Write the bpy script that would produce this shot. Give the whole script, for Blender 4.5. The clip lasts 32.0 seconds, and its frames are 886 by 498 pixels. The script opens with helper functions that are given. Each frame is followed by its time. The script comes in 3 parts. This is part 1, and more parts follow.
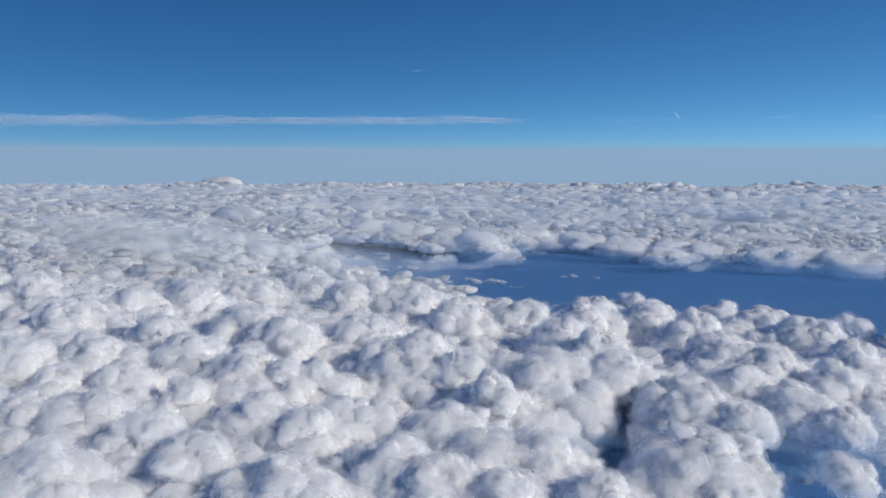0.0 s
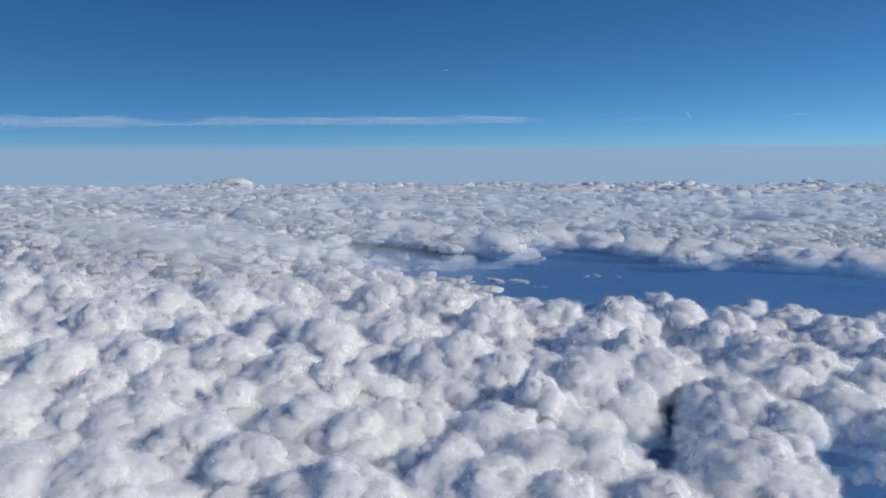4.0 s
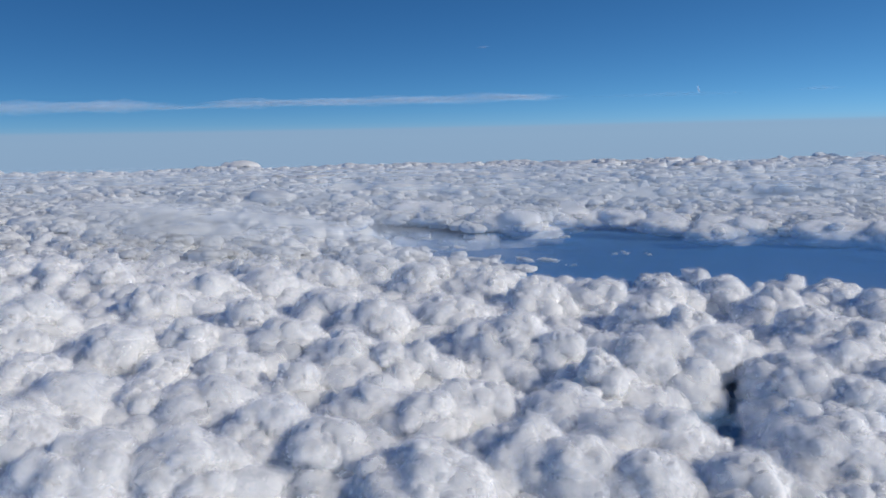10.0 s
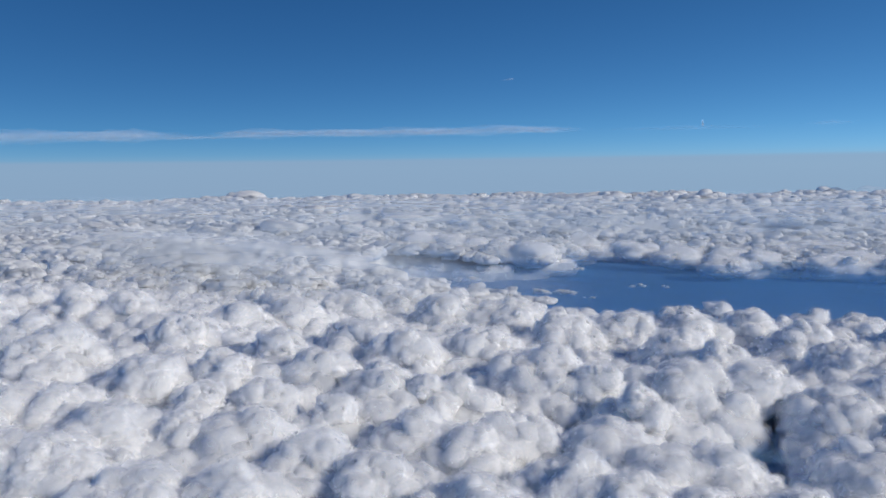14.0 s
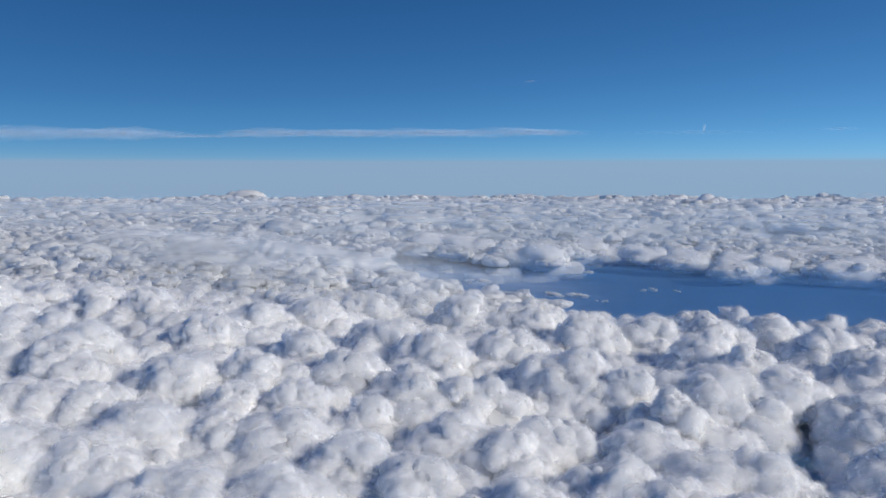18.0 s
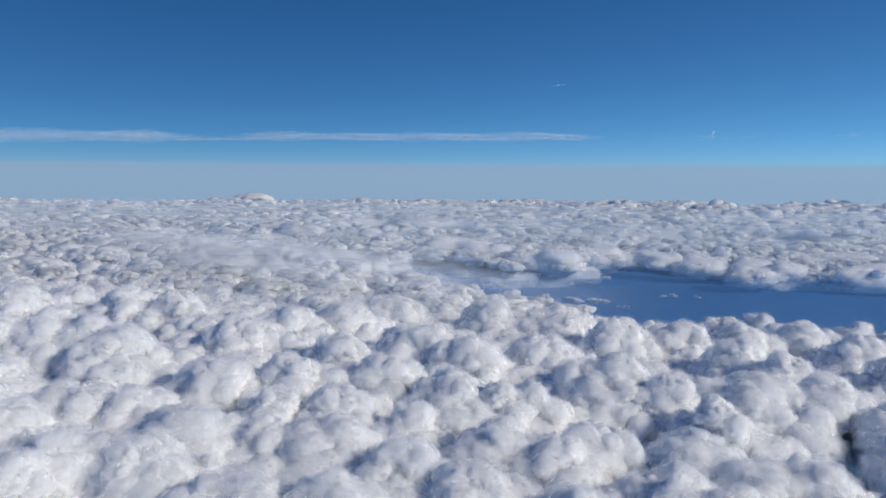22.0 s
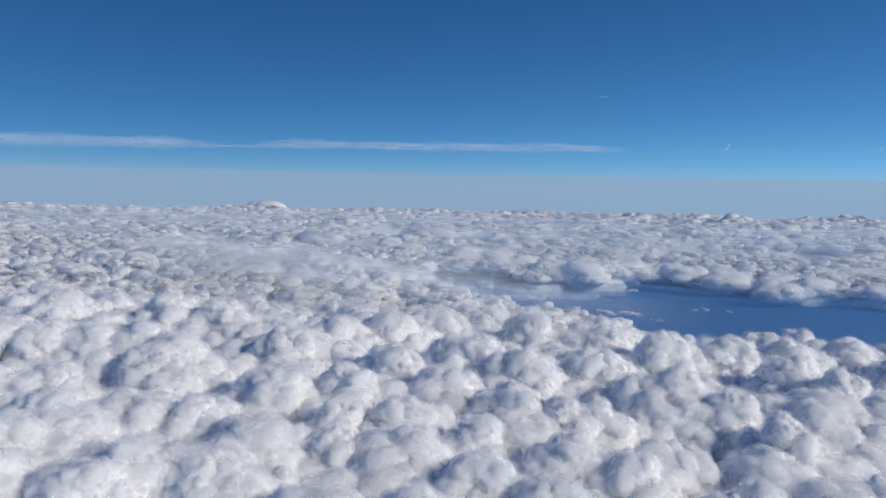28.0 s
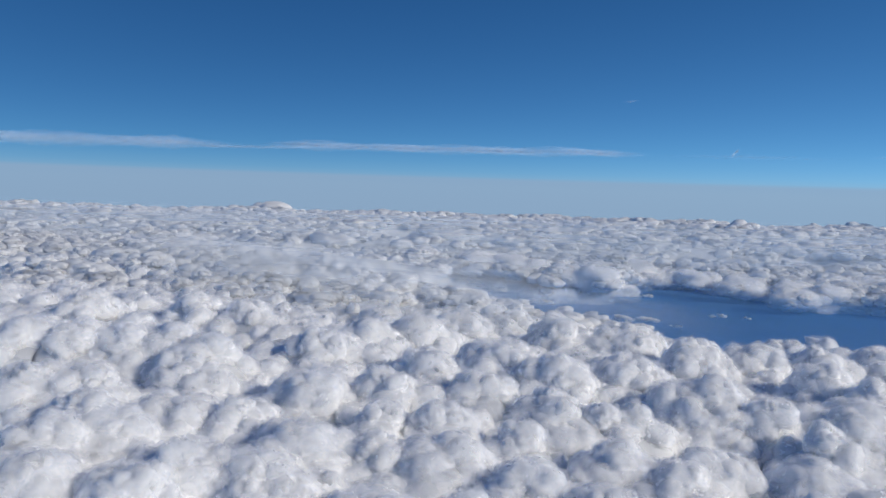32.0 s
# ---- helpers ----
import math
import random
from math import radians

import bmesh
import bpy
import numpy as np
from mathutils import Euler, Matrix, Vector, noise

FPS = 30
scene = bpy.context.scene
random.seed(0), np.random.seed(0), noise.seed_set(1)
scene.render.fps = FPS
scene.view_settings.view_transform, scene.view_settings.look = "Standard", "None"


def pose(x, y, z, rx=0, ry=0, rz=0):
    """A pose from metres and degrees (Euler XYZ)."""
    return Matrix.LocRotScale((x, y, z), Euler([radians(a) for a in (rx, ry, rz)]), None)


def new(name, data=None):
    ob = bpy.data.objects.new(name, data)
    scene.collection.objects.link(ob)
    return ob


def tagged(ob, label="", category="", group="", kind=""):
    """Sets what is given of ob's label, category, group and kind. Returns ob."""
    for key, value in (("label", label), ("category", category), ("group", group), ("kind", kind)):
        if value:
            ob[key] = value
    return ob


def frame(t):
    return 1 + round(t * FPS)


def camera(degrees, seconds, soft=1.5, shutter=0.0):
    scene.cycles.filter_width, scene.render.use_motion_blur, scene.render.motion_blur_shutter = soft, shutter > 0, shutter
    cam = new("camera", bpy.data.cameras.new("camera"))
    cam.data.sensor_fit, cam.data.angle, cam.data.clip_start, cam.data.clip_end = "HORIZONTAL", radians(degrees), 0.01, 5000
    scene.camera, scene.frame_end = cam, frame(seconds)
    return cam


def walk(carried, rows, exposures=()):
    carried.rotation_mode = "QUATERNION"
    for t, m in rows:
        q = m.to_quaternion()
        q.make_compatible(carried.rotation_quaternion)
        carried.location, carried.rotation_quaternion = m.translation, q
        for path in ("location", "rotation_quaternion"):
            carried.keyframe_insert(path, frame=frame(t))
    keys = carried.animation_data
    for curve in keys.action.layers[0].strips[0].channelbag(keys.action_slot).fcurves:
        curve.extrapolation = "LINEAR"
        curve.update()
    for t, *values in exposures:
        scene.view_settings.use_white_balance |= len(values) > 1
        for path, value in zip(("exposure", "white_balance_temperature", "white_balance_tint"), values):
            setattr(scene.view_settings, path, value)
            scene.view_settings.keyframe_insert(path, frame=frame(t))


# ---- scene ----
cam = camera(60, 32.0, soft=1.6)
PATH = [
    (0.0, pose(-0.00, 0.00, 150.00, 83.146, -0.194, 0.023)),
    (0.5, pose(-3.28, 0.47, 149.95, 83.141, -0.155, 0.050)),
    (1.0, pose(-6.56, 0.94, 149.91, 83.130, -0.125, 0.113)),
    (1.5, pose(-9.84, 1.40, 149.86, 83.107, -0.050, 0.169)),
    (2.0, pose(-13.13, 1.87, 149.81, 83.104, -0.042, 0.237)),
    (2.5, pose(-16.41, 2.34, 149.77, 83.109, 0.013, 0.291)),
    (3.0, pose(-19.69, 2.81, 149.72, 83.120, 0.037, 0.356)),
    (3.5, pose(-22.97, 3.28, 149.68, 83.147, 0.106, 0.416)),
    (5.5, pose(-36.10, 5.15, 149.49, 83.100, 0.023, 0.497)),
    (6.0, pose(-39.38, 5.62, 149.44, 83.053, -0.034, 0.457)),
    (6.5, pose(-42.66, 6.09, 149.40, 82.975, -0.059, 0.427)),
    (7.0, pose(-45.94, 6.56, 149.35, 82.812, -0.018, 0.447)),
    (7.5, pose(-49.22, 7.02, 149.31, 82.554, 0.047, 0.498)),
    (8.0, pose(-52.50, 7.49, 149.26, 82.289, 0.100, 0.552)),
    (8.5, pose(-55.79, 7.96, 149.21, 82.050, 0.286, 0.548)),
    (9.0, pose(-59.07, 8.43, 149.17, 81.839, 0.544, 0.526)),
    (9.5, pose(-62.35, 8.90, 149.12, 81.714, 0.780, 0.534)),
    (10.0, pose(-65.63, 9.36, 149.07, 81.652, 1.007, 0.534)),
    (10.5, pose(-68.91, 9.83, 149.03, 81.682, 1.116, 0.550)),
    (11.0, pose(-72.19, 10.30, 148.98, 81.791, 1.140, 0.569)),
    (11.5, pose(-75.47, 10.77, 148.93, 82.018, 1.098, 0.573)),
    (12.0, pose(-78.76, 11.24, 148.89, 82.323, 1.058, 0.589)),
    (12.5, pose(-82.04, 11.71, 148.84, 82.703, 0.985, 0.575)),
    (13.0, pose(-85.32, 12.17, 148.80, 83.156, 0.812, 0.575)),
    (13.5, pose(-88.60, 12.64, 148.75, 83.644, 0.718, 0.589)),
    (14.0, pose(-91.88, 13.11, 148.70, 83.984, 0.615, 0.583)),
    (14.5, pose(-95.16, 13.58, 148.66, 84.190, 0.484, 0.582)),
    (16.5, pose(-108.29, 15.45, 148.47, 84.249, 0.006, 0.372)),
    (17.0, pose(-111.57, 15.92, 148.42, 84.214, -0.024, 0.334)),
    (17.5, pose(-114.85, 16.39, 148.38, 84.162, -0.106, 0.324)),
    (18.0, pose(-118.13, 16.86, 148.33, 84.109, -0.100, 0.302)),
    (18.5, pose(-121.41, 17.32, 148.29, 84.115, -0.121, 0.320)),
    (19.0, pose(-124.70, 17.79, 148.24, 84.147, -0.150, 0.339)),
    (19.5, pose(-127.98, 18.26, 148.19, 84.188, -0.206, 0.354)),
    (20.0, pose(-131.26, 18.73, 148.15, 84.227, -0.230, 0.368)),
    (20.5, pose(-134.54, 19.20, 148.10, 84.284, -0.262, 0.411)),
    (21.0, pose(-137.82, 19.67, 148.05, 84.324, -0.317, 0.461)),
    (21.5, pose(-141.10, 20.13, 148.01, 84.368, -0.374, 0.511)),
    (22.0, pose(-144.38, 20.60, 147.96, 84.419, -0.412, 0.546)),
    (22.5, pose(-147.67, 21.07, 147.92, 84.488, -0.485, 0.603)),
    (23.0, pose(-150.95, 21.54, 147.87, 84.552, -0.523, 0.638)),
    (23.5, pose(-154.23, 22.01, 147.82, 84.647, -0.595, 0.704)),
    (24.0, pose(-157.51, 22.48, 147.78, 84.719, -0.652, 0.733)),
    (24.5, pose(-160.79, 22.94, 147.73, 84.799, -0.735, 0.747)),
    (25.0, pose(-164.07, 23.41, 147.68, 84.891, -0.807, 0.789)),
    (25.5, pose(-167.36, 23.88, 147.64, 84.968, -0.864, 0.819)),
    (27.5, pose(-180.48, 25.75, 147.45, 85.127, -1.111, 0.981)),
    (28.0, pose(-183.76, 26.22, 147.41, 85.152, -1.173, 1.012)),
    (28.5, pose(-187.04, 26.69, 147.36, 85.197, -1.209, 1.021)),
    (29.0, pose(-190.33, 27.16, 147.31, 85.232, -1.270, 1.037)),
    (29.5, pose(-193.61, 27.63, 147.27, 85.242, -1.349, 1.055)),
    (30.0, pose(-196.89, 28.09, 147.22, 85.270, -1.454, 1.094)),
    (30.5, pose(-200.17, 28.56, 147.17, 85.289, -1.583, 1.100)),
    (31.0, pose(-203.45, 29.03, 147.13, 85.292, -1.651, 1.098)),
    (31.5, pose(-206.73, 29.50, 147.08, 85.303, -1.752, 1.106)),
    (32.0, pose(-210.01, 29.97, 147.04, 85.349, -1.820, 1.130)),
]
walk(cam, PATH)

# ---- light ----
SUN_ELEVATION, SUN_AZIMUTH = 27.0, 112.0        # azimuth clockwise from +y
world = bpy.data.worlds.new("sky")
scene.world = world
world.use_nodes = True
wn, wl = world.node_tree.nodes, world.node_tree.links
sky = wn.new("ShaderNodeTexSky")
sky.sky_type, sky.sun_disc = "NISHITA", False
sky.sun_elevation, sky.sun_rotation = radians(SUN_ELEVATION), radians(-SUN_AZIMUTH)
sky.altitude, sky.air_density, sky.dust_density, sky.ozone_density = 9000, 1.0, 0.3, 2.0
split, join = wn.new("ShaderNodeSeparateColor"), wn.new("ShaderNodeCombineColor")
scale = wn.new("ShaderNodeVectorMath")          # thin clear air at cruising height: deeper blue than at sea level
scale.operation, scale.inputs["Scale"].default_value = "SCALE", 0.12
wl.new(sky.outputs["Color"], scale.inputs[0])
wl.new(scale.outputs["Vector"], split.inputs["Color"])
for channel, power, gain in (("Red", 1.18, 0.41), ("Green", 0.92, 0.565), ("Blue", 0.75, 0.66)):
    raised, gained = wn.new("ShaderNodeMath"), wn.new("ShaderNodeMath")
    raised.operation, raised.inputs[1].default_value = "POWER", power
    gained.operation, gained.inputs[1].default_value = "MULTIPLY", gain
    wl.new(split.outputs[channel], raised.inputs[0])
    wl.new(raised.outputs["Value"], gained.inputs[0])
    wl.new(gained.outputs["Value"], join.inputs[channel])
wl.new(join.outputs["Color"], wn["Background"].inputs["Color"])
wn["Background"].inputs["Strength"].default_value = 1.0

sun_data = bpy.data.lights.new("sun", "SUN")
sun_data.energy, sun_data.angle, sun_data.color = 2.08, radians(0.55), (1.0, 0.945, 0.85)
sun = new("sun", sun_data)
az, el = radians(SUN_AZIMUTH), radians(SUN_ELEVATION)
toward = Vector((math.sin(az) * math.cos(el), math.cos(az) * math.cos(el), math.sin(el)))
sun.matrix_world = Matrix.Translation((0, 0, 600)) @ toward.to_track_quat("Z", "Y").to_matrix().to_4x4()


scene.cycles.transparent_max_bounces = 48       # many thin veils may lie behind one another
scene.cycles.max_bounces, scene.cycles.diffuse_bounces = 16, 10    # light is passed on many times between white clouds


# ---- materials ----
def material(name):
    m = bpy.data.materials.new(name)
    m.use_nodes = True
    nt = m.node_tree
    return m, nt.nodes, nt.links, nt.nodes["Principled BSDF"]


def cloud_material(name, colour, grain=1.0, relief=1.0, depth=0.0):
    """Bright water droplets: matt, faintly uneven, with fine relief at two sizes."""
    m, n, l, bsdf = material(name)
    where = n.new("ShaderNodeNewGeometry")
    big, fine = n.new("ShaderNodeTexNoise"), n.new("ShaderNodeTexNoise")
    big.inputs["Scale"].default_value, big.inputs["Detail"].default_value = 0.05 * grain, 3
    fine.inputs["Scale"].default_value, fine.inputs["Detail"].default_value = 0.22 * grain, 5
    for tex in (big, fine):
        l.new(where.outputs["Position"], tex.inputs["Vector"])
    ramp = n.new("ShaderNodeMix")
    ramp.data_type = "RGBA"
    l.new(big.outputs["Fac"], ramp.inputs["Factor"])
    ramp.inputs["A"].default_value = (*[c * 0.96 for c in colour], 1)
    ramp.inputs["B"].default_value = (*colour, 1)
    l.new(ramp.outputs["Result"], bsdf.inputs["Base Color"])
    knob = n.new("ShaderNodeTexVoronoi")
    knob.feature, knob.inputs["Scale"].default_value, knob.inputs["Smoothness"].default_value = "SMOOTH_F1", 0.24 * grain, 0.35
    shift, push = n.new("ShaderNodeVectorMath"), n.new("ShaderNodeVectorMath")
    push.operation, push.inputs["Scale"].default_value = "SCALE", 9.0
    l.new(big.outputs["Color"], push.inputs[0])
    l.new(where.outputs["Position"], shift.inputs[0])
    l.new(push.outputs["Vector"], shift.inputs[1])
    l.new(shift.outputs["Vector"], knob.inputs["Vector"])
    bump = n.new("ShaderNodeBump")
    bump.invert = True
    bump.inputs["Strength"].default_value, bump.inputs["Distance"].default_value = 0.8, 4.0 * relief
    l.new(knob.outputs["Distance"], bump.inputs["Height"])
    l.new(bump.outputs["Normal"], bsdf.inputs["Normal"])
    bsdf.inputs["Roughness"].default_value = 1.0
    bsdf.inputs["Specular IOR Level"].default_value = 0.0
    if depth:
        bsdf.inputs["Subsurface Weight"].default_value = 0.85
        bsdf.inputs["Subsurface Radius"].default_value = (1.0, 1.0, 1.0)
        bsdf.inputs["Subsurface Scale"].default_value = depth
    return m


def vapour_material(name):
    """The thin outer droplets of a cloud: torn, half clear, scattering light forwards and back."""
    m, n, l, _ = material(name)
    where, edge = n.new("ShaderNodeNewGeometry"), n.new("ShaderNodeAttribute")
    edge.attribute_name = "thickness"
    tex, lower, upper = n.new("ShaderNodeTexNoise"), n.new("ShaderNodeMath"), n.new("ShaderNodeMath")
    torn, share = n.new("ShaderNodeMapRange"), n.new("ShaderNodeMath")
    tex.inputs["Scale"].default_value, tex.inputs["Detail"].default_value, tex.inputs["Roughness"].default_value = 0.24, 3, 0.6
    l.new(where.outputs["Position"], tex.inputs["Vector"])
    lower.operation = "MULTIPLY_ADD"            # thin layers are torn open, thick ones closed
    lower.inputs[1].default_value, lower.inputs[2].default_value = -2.2, 0.66
    l.new(edge.outputs["Fac"], lower.inputs[0])
    upper.operation, upper.inputs[1].default_value = "ADD", 0.30
    l.new(lower.outputs["Value"], upper.inputs[0])
    l.new(tex.outputs["Fac"], torn.inputs["Value"])
    l.new(lower.outputs["Value"], torn.inputs["From Min"])
    l.new(upper.outputs["Value"], torn.inputs["From Max"])
    torn.interpolation_type = "SMOOTHSTEP"
    share.operation = "MULTIPLY"
    l.new(torn.outputs["Result"], share.inputs[0])
    l.new(edge.outputs["Fac"], share.inputs[1])
    clear, matt, glow, lit, mix = (n.new(k) for k in ("ShaderNodeBsdfTransparent", "ShaderNodeBsdfDiffuse", "ShaderNodeBsdfTranslucent",
                                                      "ShaderNodeAddShader", "ShaderNodeMixShader"))
    matt.inputs["Color"].default_value, glow.inputs["Color"].default_value = (0.90, 0.90, 0.90, 1), (0.40, 0.40, 0.40, 1)
    facing = n.new("ShaderNodeVectorMath")      # droplets scatter alike whichever way their layer lies
    facing.operation, facing.inputs[1].default_value = "ADD", (0.62, -0.1, 0.5)
    level = n.new("ShaderNodeVectorMath")
    level.operation = "NORMALIZE"
    l.new(where.outputs["Normal"], facing.inputs[0])
    l.new(facing.outputs["Vector"], level.inputs[0])
    l.new(level.outputs["Vector"], matt.inputs["Normal"])
    l.new(level.outputs["Vector"], glow.inputs["Normal"])
    l.new(matt.outputs[0], lit.inputs[0])
    l.new(glow.outputs[0], lit.inputs[1])
    l.new(share.outputs["Value"], mix.inputs["Fac"])
    l.new(clear.outputs[0], mix.inputs[1])
    l.new(lit.outputs[0], mix.inputs[2])
    l.new(mix.outputs[0], n["Material Output"].inputs["Surface"])
    return m


VAPOUR = vapour_material("vapour")
CLOUD = cloud_material("cloud_white", (0.98, 0.98, 0.98), relief=0.06, depth=26.0)
FAR_CLOUD = cloud_material("cloud_far", (0.98, 0.98, 0.98), 0.42, 0.55, 14.0)

# blue of the air above is painted into the ground's base colour
GROUND, gn, gl, gb = material("hazed_sea_and_land")
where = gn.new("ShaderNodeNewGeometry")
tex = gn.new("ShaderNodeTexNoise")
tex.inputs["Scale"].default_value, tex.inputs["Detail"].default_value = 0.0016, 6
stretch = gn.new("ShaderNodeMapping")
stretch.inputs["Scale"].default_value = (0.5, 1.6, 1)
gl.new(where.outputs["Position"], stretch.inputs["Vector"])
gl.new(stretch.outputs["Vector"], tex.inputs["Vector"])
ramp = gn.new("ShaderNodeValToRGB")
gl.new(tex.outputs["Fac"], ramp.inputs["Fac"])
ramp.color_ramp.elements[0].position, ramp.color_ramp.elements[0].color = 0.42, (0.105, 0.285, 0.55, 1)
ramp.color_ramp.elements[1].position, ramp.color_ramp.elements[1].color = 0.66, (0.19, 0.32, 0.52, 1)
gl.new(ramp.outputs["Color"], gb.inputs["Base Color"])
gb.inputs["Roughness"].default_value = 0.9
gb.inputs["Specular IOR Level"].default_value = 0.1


def veil_material(name, colour, amount, scale, low, high, stretch=(1, 1, 1)):
    """Thin ice cloud or mist: matt white that lets light through in streaks."""
    m, n, l, bsdf = material(name)
    where = n.new("ShaderNodeTexCoord")
    place = n.new("ShaderNodeMapping")
    place.inputs["Scale"].default_value = stretch
    l.new(where.outputs["Object"], place.inputs["Vector"])
    tex = n.new("ShaderNodeTexNoise")
    tex.inputs["Scale"].default_value, tex.inputs["Detail"].default_value = scale, 5
    l.new(place.outputs["Vector"], tex.inputs["Vector"])
    thick = n.new("ShaderNodeMapRange")
    thick.inputs["From Min"].default_value, thick.inputs["From Max"].default_value = low, high
    l.new(tex.outputs["Fac"], thick.inputs["Value"])
    edge = n.new("ShaderNodeAttribute")
    edge.attribute_name = "thickness"
    both = n.new("ShaderNodeMath")
    both.operation = "MULTIPLY"
    l.new(thick.outputs["Result"], both.inputs[0])
    l.new(edge.outputs["Fac"], both.inputs[1])
    share = n.new("ShaderNodeMath")
    share.operation = "MULTIPLY"
    share.inputs[1].default_value = amount
    l.new(both.outputs["Value"], share.inputs[0])
    clear, matt, glow, lit, mix = (n.new(k) for k in ("ShaderNodeBsdfTransparent", "ShaderNodeBsdfDiffuse", "ShaderNodeBsdfTranslucent",
                                                      "ShaderNodeAddShader", "ShaderNodeMixShader"))
    matt.inputs["Color"].default_value = glow.inputs["Color"].default_value = (*colour, 1)
    facing = n.new("ShaderNodeCombineXYZ")      # ice and droplets scatter alike whichever way the sheet lies
    for axis, value in zip("XYZ", (0.72, -0.25, 0.65)):
        facing.inputs[axis].default_value = value
    l.new(facing.outputs[0], matt.inputs["Normal"])
    l.new(facing.outputs[0], glow.inputs["Normal"])
    l.new(matt.outputs[0], lit.inputs[0])
    l.new(glow.outputs[0], lit.inputs[1])
    l.new(share.outputs["Value"], mix.inputs["Fac"])
    l.new(clear.outputs[0], mix.inputs[1])
    l.new(lit.outputs[0], mix.inputs[2])
    l.new(mix.outputs[0], n["Material Output"].inputs["Surface"])
    return m


# ---- shapes ----
def ball(sub):
    bm = bmesh.new()
    bmesh.ops.create_icosphere(bm, subdivisions=sub, radius=1)
    v = np.array([p.co[:] for p in bm.verts])
    f = np.array([[p.index for p in q.verts] for q in bm.faces])
    bm.free()
    return v, f


def outer(dirs, centres, radii, sharp=0):
    """How far the outline of many balls reaches along each direction; sharp: how tightly they melt into one another."""
    along = dirs @ centres.T
    rest = radii ** 2 - (centres ** 2).sum(1) + along ** 2
    reach = np.where(rest > 0, along + np.sqrt(np.maximum(rest, 0)), 0)
    return np.log(np.exp(sharp * reach).sum(1)) / sharp if sharp else reach.max(1)


def billow_shape(seed, sub, r, knobs, closed=False):
    """A cauliflower head of radius r: a lobed ball with knobs on knobs of the given sizes, open below where it sinks into the rest."""
    rng = np.random.default_rng(seed)
    dirs, faces = ball(sub)
    d = rng.normal(size=(60, 3))
    d /= np.linalg.norm(d, axis=1)[:, None]
    d = d[d[:, 2] > -0.3][:24]
    c, q = d * rng.uniform(0.50, 0.78, (len(d), 1)), 0.15 + 0.27 * rng.random(len(d)) ** 1.4
    reach = outer(dirs, np.vstack([c, np.zeros((1, 3))]), np.append(q, 0.66), 45)
    v = dirs * reach[:, None] * np.array([1, 1, 0.92]) * r
    spots = rng.uniform(0, 900, 3)
    for n, cell in enumerate(knobs):
        e1, e2 = v[faces[:, 1]] - v[faces[:, 0]], v[faces[:, 2]] - v[faces[:, 0]]
        fn = np.cross(e1, e2)
        nrm = np.zeros_like(v)
        for k in range(3):
            np.add.at(nrm, faces[:, k], fn)
        nrm /= np.linalg.norm(nrm, axis=1)[:, None] + 1e-9
        v = v + nrm * (cell * (0.78 - 0.02 * n) * (heaps(v + spots, cell, seed + 7 * n) - 0.55))[:, None]
    if sub > 3:
        rag = np.array([noise.fractal(Vector(p) / 6.5, 0.75, 2.1, 4) for p in v + spots])
        v = v * (1 + 1.1 * rag / np.linalg.norm(v, axis=1))[:, None]
    if not closed:
        faces = faces[(v[faces][:, :, 2] > -0.40 * r).any(1)]
        used, faces = np.unique(faces, return_inverse=True)
        v, faces = v[used], faces.reshape(-1, 3)
    return v / r, faces


def fringed(name, seed, sub, r, knobs, coarse=1, outs=((0.8, 0.27), (2.0, 0.22), (3.4, 0.17))):
    """A billow, and the torn vapour round it, layer over layer, as a mesh of its own."""
    core = mesh_from(name, *billow_shape(seed, sub, r, knobs, closed=True), CLOUD)
    w, g = billow_shape(seed, sub - coarse, r, knobs)
    d = w / np.linalg.norm(w, axis=1)[:, None]
    vs, fs, ds = [], [], []
    for n, (out, thick) in enumerate(outs):
        rag = np.array([noise.fractal(Vector(p) * (r / 4.0) + Vector((seed, 9 * n, 0)), 0.9, 2.0, 3) for p in d])
        vs.append(w + d * (out * (1 + 0.9 * rag) / r)[:, None])
        fs.append(g + n * len(w))
        ds.append(np.full(len(w), thick))
    vapour = mesh_from("vapour", np.vstack(vs), np.vstack(fs), VAPOUR)
    vapour.attributes.new("thickness", "FLOAT", "POINT").data.foreach_set("value", np.concatenate(ds).astype(np.float32))
    return core, [vapour]


def mesh_from(name, verts, faces, mat, smooth=True):
    me = bpy.data.meshes.new(name)
    me.vertices.add(len(verts))
    me.vertices.foreach_set("co", np.asarray(verts, np.float32).ravel())
    me.loops.add(faces.size)
    me.loops.foreach_set("vertex_index", faces.astype(np.int32).ravel())
    k = faces.shape[1]
    me.polygons.add(len(faces))
    me.polygons.foreach_set("loop_start", np.arange(0, faces.size, k, dtype=np.int32))
    me.polygons.foreach_set("use_smooth", np.full(len(faces), smooth))
    me.update(calc_edges=True)
    me.validate()
    me.materials.append(mat)
    return me


def hashed(i, j, k):
    s = np.sin(i * 127.1 + j * 311.7 + k * 74.7) * 43758.5453
    return s - np.floor(s)


def bumps(x, y, cell, salt=0):
    """Rounded heaps about one cell apart, 0 to about 1."""
    gx, gy = np.floor(x / cell), np.floor(y / cell)
    best = np.zeros_like(x)
    for a in (-1, 0, 1):
        for b in (-1, 0, 1):
            i, j = gx + a, gy + b
            dx = x / cell - i - hashed(i, j, salt)
            dy = y / cell - j - hashed(i, j, salt + 1)
            r = 0.55 + 0.45 * hashed(i, j, salt + 2)
            best = np.maximum(best, np.sqrt(np.maximum(r * r - dx * dx - dy * dy, 0)))
    return best


